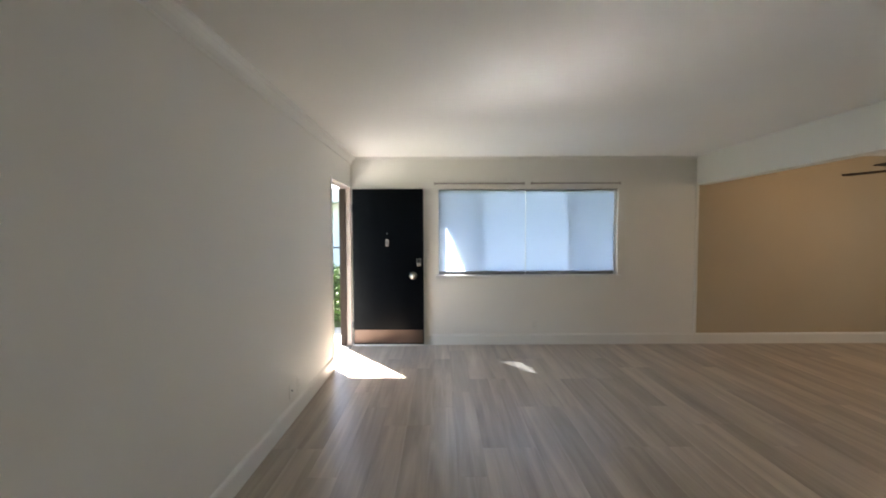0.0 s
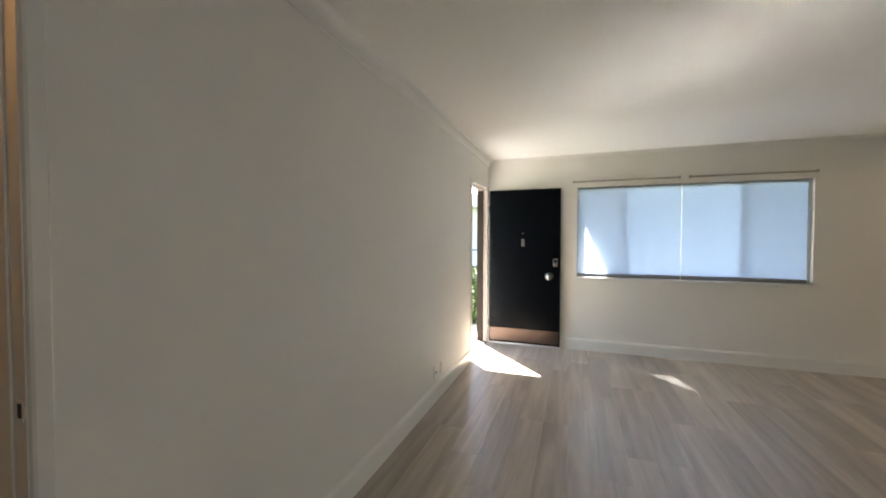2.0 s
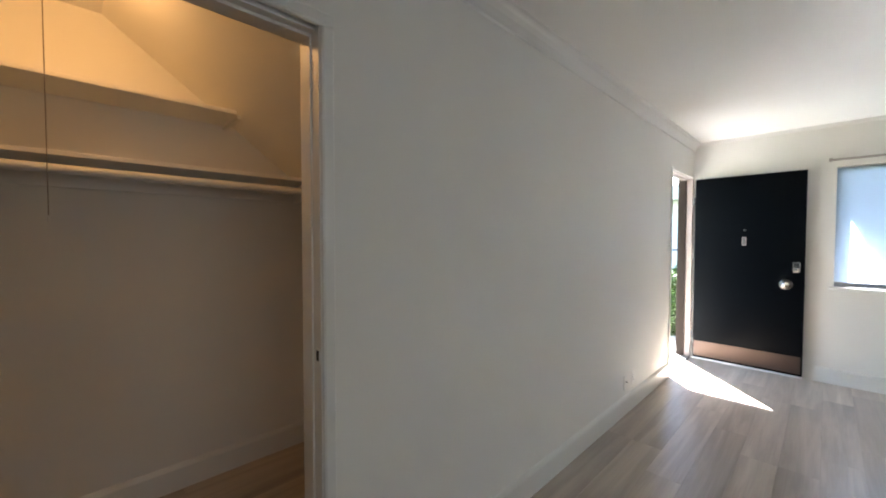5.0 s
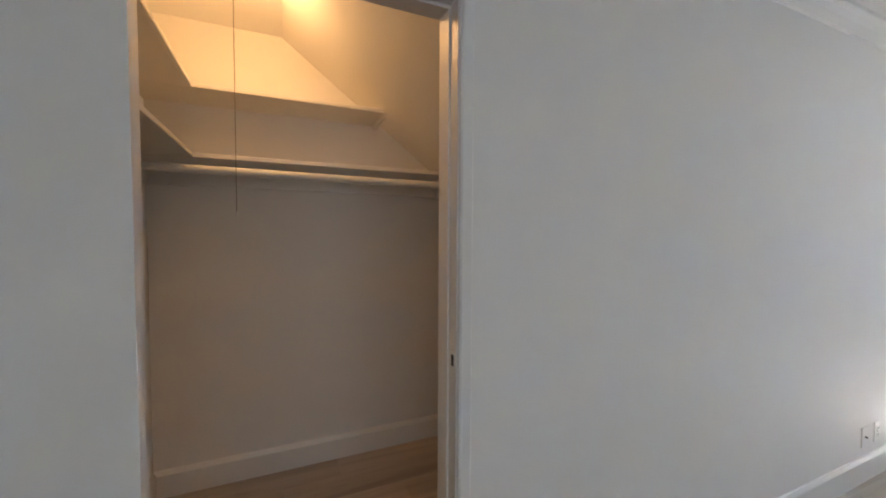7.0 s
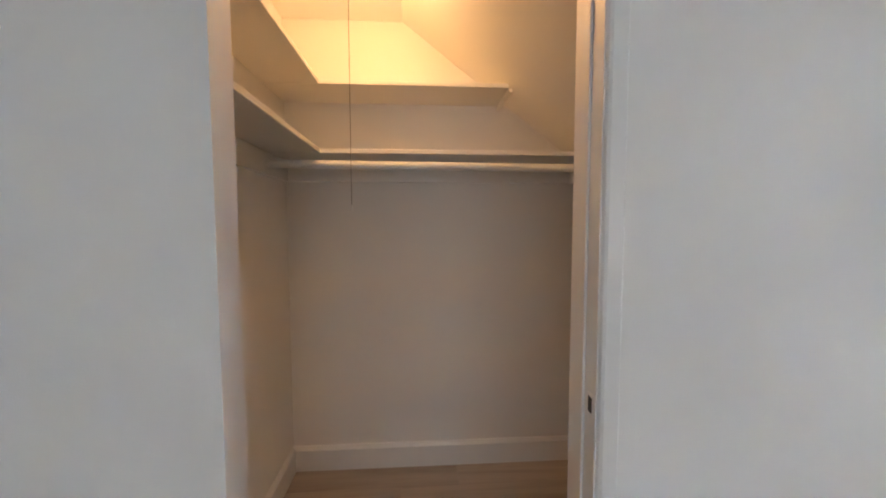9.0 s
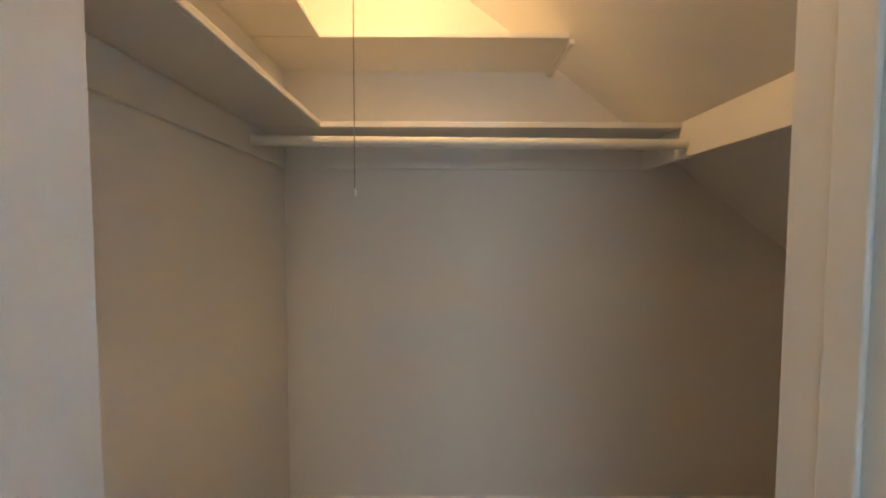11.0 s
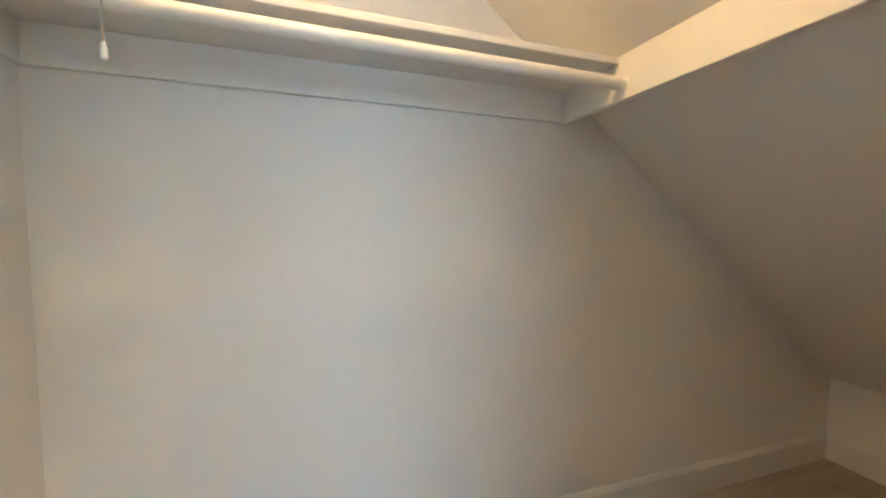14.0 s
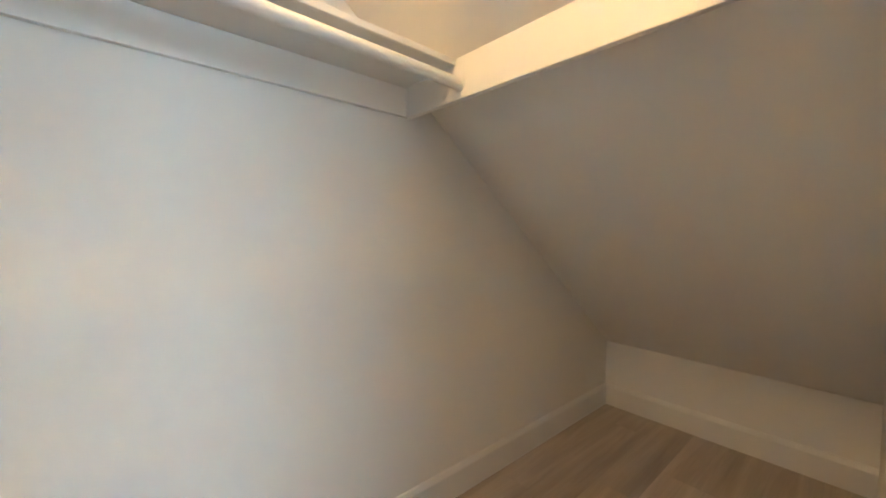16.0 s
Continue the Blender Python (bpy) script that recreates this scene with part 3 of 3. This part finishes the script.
part("jack", bm, NICKEL, cable)
switch = thing("light_switch", "off-white toggle light switch beside the front door", "light switch")
switch.matrix_world = pose(0, 5.055, 1.30, 0, 0, -90)
boxed("cover_plate", (-0.036, 0.036, 0, 0.005, -0.058, 0.058), PLASTIC, switch, bevel=0.002)
boxed("toggle", (-0.005, 0.005, 0.004, 0.016, -0.008, 0.010), PLASTIC, switch, bevel=0.002)
for dz in (-0.042, 0.042):
    bm = bmesh.new()
    rod(bm, (0, 0.004, dz), (0, 0.0062, dz), 0.003, seg=10)
    part("screw", bm, NICKEL, switch)


# ---- closet ----
def shelf(label, board, cleats, lip):
    """A painted board on the cleats that carry it."""
    ob = thing("closet_shelf", label, "shelf", "closet shelves")
    x0, x1, y0, y1, z0, z1 = board
    if lip == "x":
        boxed("board", (x0, x1 - 0.012, y0, y1, z0 + 0.001, z1 - 0.001), SHELF, ob)
        boxed("edge_strip", (x1 - 0.012, x1, y0, y1, z0, z1), SHELF, ob, bevel=0.003)
    else:
        boxed("board", (x0, x1, y0, y1 - 0.012, z0 + 0.001, z1 - 0.001), SHELF, ob)
        boxed("edge_strip", (x0, x1, y1 - 0.012, y1, z0, z1), SHELF, ob, bevel=0.003)
    for c in cleats:
        boxed("cleat", c, SHELF, ob, bevel=0.002)
    return ob


Z1, Z2 = 1.716, 2.030
CLEAT = 0.104
shelf("off-white painted back shelf above a clothes rod", (CL_W, SHELF_X, CL_S, 1.920, Z1, Z1 + 0.020),
      [(CL_W, CL_W + 0.018, CL_S, 1.920, Z1 - CLEAT, Z1)], "x")
shelf("off-white painted side shelf at rod height", (SHELF_X + 0.0015, -T, CL_S, SHELF_Y, Z1, Z1 + 0.020),
      [(CL_W + 0.0185, -T, CL_S, CL_S + 0.018, Z1 - CLEAT, Z1)], "y")
shelf("off-white painted upper back shelf ending at the slope", (CL_W, SHELF_X, CL_S, 1.508, Z2, Z2 + 0.020), [(CL_W, SHELF_X + 0.002, 1.509, 1.527, Z2 - 0.022, Z2 - 0.004)], "x")
shelf("off-white painted upper side shelf", (SHELF_X + 0.0015, -T, CL_S, SHELF_Y, Z2, Z2 + 0.020), [], "y")
boxed_board = thing("shelf_end_board", "off-white painted board carrying the shelf and rod ends", "board")
boxed("board", (CL_W, -T, 1.921, 1.941, 1.607, 1.738), SHELF, boxed_board, bevel=0.003)

rod_thing = thing("clothes_rod", "off-white painted wooden clothes rod under the shelf", "clothes rod")
bm = bmesh.new()
rod(bm, (-1.075, CL_S + 0.018, 1.662), (-1.075, 1.921, 1.652), 0.0185, seg=28)
part("rod", bm, SHELF, rod_thing, smooth=True)
for y, z, s in ((CL_S + 0.018, 1.662, 1), (1.921, 1.652, -1)):
    bm = bmesh.new()
    lathe(bm, [(0.0225, 0), (0.0225, 0.003), (0.0205, 0.006), (0.0195, 0.007)], Matrix.Translation((-1.075, y, z)) @ Matrix.Rotation(radians(-90 * s), 4, "X"), 24)
    part("rod_socket", bm, SHELF, rod_thing, smooth=True)

lamp = thing("closet_lamp", "bare warm bulb in a porcelain holder with pull cord", "lamp")
at = Matrix.Translation((-0.79, 0.88, 0.015))
bm = bmesh.new()
lathe(bm, [(0.024, 2.405), (0.030, 2.415), (0.034, 2.43), (0.050, 2.442), (0.058, 2.4445)], at, 28)
part("lamp_holder", bm, PLASTIC, lamp, "white porcelain lamp holder", smooth=True)
bm = bmesh.new()
lathe(bm, [(0.004, 2.318), (0.016, 2.322), (0.026, 2.336), (0.030, 2.352), (0.027, 2.372), (0.017, 2.392), (0.013, 2.408)], at, 24)
glass_bulb = part("bulb", bm, BULB, lamp, "lit warm bulb", smooth=True)
glass_bulb.visible_shadow = False
bm = bmesh.new()
rod(bm, (-0.738, 0.824, 1.452), (-0.738, 0.824, 2.405), 0.0016, seg=8)
rod(bm, (-0.738, 0.824, 2.405), (-0.765, 0.865, 2.445), 0.0022, seg=8)
cord = part("pull_cord", bm, CORD, lamp, "thin grey pull cord")
bm = bmesh.new()
lathe(bm, [(0.003, 1.436), (0.0042, 1.440), (0.0036, 1.450), (0.002, 1.457)], Matrix.Translation((-0.738, 0.824, 0)), 12)
part("cord_bell", bm, PLASTIC, cord, smooth=True)


# ---- ceiling fan ----
fan = thing("ceiling_fan", "dark-bladed ceiling fan with an added, unseen glowing globe", "ceiling fan", at=(5.91, 4.64, -0.04))
bm = bmesh.new()
lathe(bm, [(0.012, 2.16), (0.014, 2.36), (0.040, 2.38), (0.065, 2.48), (0.066, H + 0.04)], Matrix(), 24)
part("canopy", bm, FAN, fan, smooth=True)
bm = bmesh.new()
lathe(bm, [(0.06, 2.05), (0.105, 2.065), (0.115, 2.10), (0.10, 2.15), (0.04, 2.185), (0.012, 2.19)], Matrix(), 28)
part("motor", bm, FAN, fan, smooth=True)
# The glowing globe is an unseen addition to go with the warm fill.
bm = bmesh.new()
lathe(bm, [(0.01, 1.955), (0.05, 1.965), (0.08, 1.99), (0.085, 2.02), (0.06, 2.052)], Matrix(), 28)
globe = part("globe", bm, GLOBE, fan, "frosted globe added out of view, glowing warm", smooth=True)
globe.visible_shadow = False
for k in range(5):
    a = radians(186 - 72 * k)
    turn = Matrix.Rotation(a, 4, "Z")
    bm = bmesh.new()
    box(bm, 0.09, 0.20, -0.014, 0.014, 2.122, 2.132, 0.003)
    bmesh.ops.transform(bm, matrix=turn, verts=bm.verts)
    arm = part("blade_arm", bm, FAN, fan)
    bm = bmesh.new()
    ring = [(0.18, -0.045), (0.40, -0.058), (0.62, -0.062), (0.67, -0.050), (0.685, 0.0), (0.67, 0.050), (0.62, 0.062), (0.40, 0.058), (0.18, 0.045)]
    up = 0.03
    lo = [bm.verts.new((r, w, 2.103 + up + 0.05 * w)) for r, w in ring]
    hi = [bm.verts.new((r, w, 2.110 + up + 0.05 * w)) for r, w in ring]
    bm.faces.new(lo[::-1])
    bm.faces.new(hi)
    for i in range(len(ring)):
        bm.faces.new((lo[i], lo[(i + 1) % len(ring)], hi[(i + 1) % len(ring)], hi[i]))
    bmesh.ops.transform(bm, matrix=turn, verts=bm.verts)
    part("blade", bm, FAN, arm)


# ---- outside ----
def neighbour():
    """Low stucco building across the court, with eaves and punched windows."""
    ob = thing("neighbour_building", "low pale stucco building with deep white eaves", "building", at=(0, 13.0, 0))
    holes = [(-6.4, -5.2, 1.15, 2.15), (2.56, 3.52, 1.16, 2.30), (4.03, 4.62, 1.16, 2.30), (8.2, 9.6, 1.15, 2.15)]
    bm = bmesh.new()
    xs = -14.0
    for x0, x1, z0, z1 in holes:
        box(bm, xs, x0, 0, 0.2, LOW, 2.75)
        box(bm, x0, x1, 0, 0.2, LOW, z0)
        box(bm, x0, x1, 0, 0.2, z1, 2.75)
        xs = x1
    box(bm, xs, 22, 0, 0.2, LOW, 2.75)
    box(bm, -14, 22, 6, 6.2, LOW, 2.75)
    box(bm, -14, -13.8, 0.2, 6, LOW, 2.75)
    box(bm, 21.8, 22, 0.2, 6, LOW, 2.75)
    part("wall", bm, STUCCO, ob)
    for x0, x1, z0, z1 in holes:
        bm = bmesh.new()
        f = 0.05
        for q in ((x0, x1, 0.03, 0.08, z0, z0 + f), (x0, x1, 0.03, 0.08, z1 - f, z1), (x0, x0 + f, 0.03, 0.08, z0 + f, z1 - f), (x1 - f, x1, 0.03, 0.08, z0 + f, z1 - f)):
            box(bm, *q)
        w = part("window", bm, ALU, ob)
        xm = x0 + 0.53 if x1 - x0 > 0.8 else x1 - f
        boxed("pane", (x0 + f, xm, 0.05, 0.06, z0 + f, z1 - f), DARKGLASS, w)
        if xm < x1 - f:
            boxed("meeting_stile", (xm, xm + 0.06, 0.02, 0.07, z0 + f, z1 - f), ALU, w)
            boxed("pane", (xm + 0.06, x1 - f, 0.05, 0.06, z0 + f, z1 - f), BLINDGLASS, w, "pane with a pale blind behind")
    boxed("fascia", (-14.6, 22.6, -0.72, -0.68, 2.42, 2.78), FASCIA, ob, "white painted fascia board")
    boxed("soffit", (-14.6, 22.6, -0.68, 0.0, 2.44, 2.48), FASCIA, ob)
    bm = bmesh.new()
    sweep(bm, [(-0.75, 2.78), (3.1, 3.5), (6.9, 2.78)], (-14.7, 0, 0), (22.7, 0, 0), (0, 1, 0))
    part("roof", bm, ROOF, ob)
    return ob


neighbour()


def hedge():
    """Clipped hedge: woody core of stems and many small tilted leaves with gaps."""
    ob = thing("hedge", "sunlit clipped green hedge beside the front door", "hedge", at=(-1.65, 7.95, LOW))
    rnd = random.Random(5)
    bm = bmesh.new()
    for i in range(34):
        x, y = rnd.uniform(-1.4, 1.4), rnd.uniform(-0.35, 0.35)
        rod(bm, (x, y, 0), (x + rnd.uniform(-.15, .15), y + rnd.uniform(-.1, .1), rnd.uniform(0.6, 0.88)), 0.012, 0.004, 6)
    part("stems", bm, TWIG, ob)
    verts, faces = [], []
    for i in range(22000):
        x, y, z = rnd.uniform(-1.5, 1.5), rnd.uniform(-0.48, 0.48), rnd.uniform(0.02, 0.98)
        edge = max(abs(y) / 0.48, z / 0.98, abs(x) / 1.5)
        if edge < rnd.uniform(0.45, 0.97):
            continue
        c = Vector((x + rnd.gauss(0, 0.02), y + rnd.gauss(0, 0.02), z + rnd.gauss(0, 0.025)))
        q = Euler((rnd.uniform(-1.2, 1.2), rnd.uniform(-1.2, 1.2), rnd.uniform(0, 6.3))).to_matrix()
        L, W = rnd.uniform(0.026, 0.048), rnd.uniform(0.014, 0.024)
        k = len(verts)
        for p in ((0, -L, 0), (W, 0, 0.006), (0, L, -0.004), (-W, 0, 0.006)):
            verts.append(c + q @ Vector(p))
        faces += [(k, k + 1, k + 2), (k, k + 2, k + 3)]
    me = bpy.data.meshes.new("leaves")
    me.from_pydata(verts, [], faces)
    me.materials.append(LEAF)
    lv = new("leaves", me)
    lv.parent = ob
    tagged(lv, kind="stuff")
    return ob


hedge()

rail = thing("railing", "dark metal railing across the court", "railing", at=(-4.0, 11.6, LOW))
for z in (1.22, 0.35):
    bm = bmesh.new()
    rod(bm, (-5, 0, z), (4, 0, z), 0.022, seg=10)
    part("top_rail" if z > 1 else "bottom_rail", bm, RAIL, rail)
for i in range(7):
    bm = bmesh.new()
    rod(bm, (-5 + 1.5 * i, 0, 0), (-5 + 1.5 * i, 0, 1.22), 0.02, seg=10)
    part("post", bm, RAIL, rail)


# ---- floor planks ----
floor_ob = bpy.data.objects["floor"]
PW, PL = 0.182, 1.22
plank_meshes = {}


def plank(x0, x1, y0, y1):
    """One plank, its arrises eased; alike planks share a mesh."""
    w, h = round(x1 - x0, 3), round(y1 - y0, 3)
    if w < 0.012 or h < 0.012:
        return
    if (w, h) not in plank_meshes:
        g, e = 0.0002, 0.0004
        a, b = w / 2 - g, h / 2 - g
        v = [(-a, -b, -0.012), (a, -b, -0.012), (a, b, -0.012), (-a, b, -0.012),
             (-a, -b, -e), (a, -b, -e), (a, b, -e), (-a, b, -e),
             (-a + e, -b + e, 0), (a - e, -b + e, 0), (a - e, b - e, 0), (-a + e, b - e, 0)]
        f = [(8, 9, 10, 11)]
        for lo, hi in ((0, 4), (4, 8)):
            f += [(lo + i, lo + (i + 1) % 4, hi + (i + 1) % 4, hi + i) for i in range(4)]
        me = bpy.data.meshes.new("plank")
        me.from_pydata(v, [], f)
        me.materials.append(PLANK)
        plank_meshes[(w, h)] = me
    ob = new("plank", plank_meshes[(w, h)])
    ob.parent = floor_ob
    ob.location = ((x0 + x1) / 2, (y0 + y1) / 2, 0)


def lay(x0, x1, y0, y1, seed):
    """Rows of planks running north-south with staggered ends."""
    rnd = random.Random(seed)
    x = x0
    while x < x1 - 1e-4:
        xe = min(x + PW, x1)
        y = y0 - rnd.choice((0.0, 0.305, 0.61, 0.915))
        while y < y1 - 1e-4:
            plank(x, xe, max(y, y0), min(y + PL, y1))
            y += PL
        x = xe


lay(0.0, BEAM_X + 0.131, SOUTH, NORTH, 3)
lay(BEAM_X + 0.131, EAST, DINE_S, NORTH, 5)
lay(CL_W, -T, CL_S, CL_N, 4)
lay(-T, 0.0, CL_Y0, CL_Y1, 8)
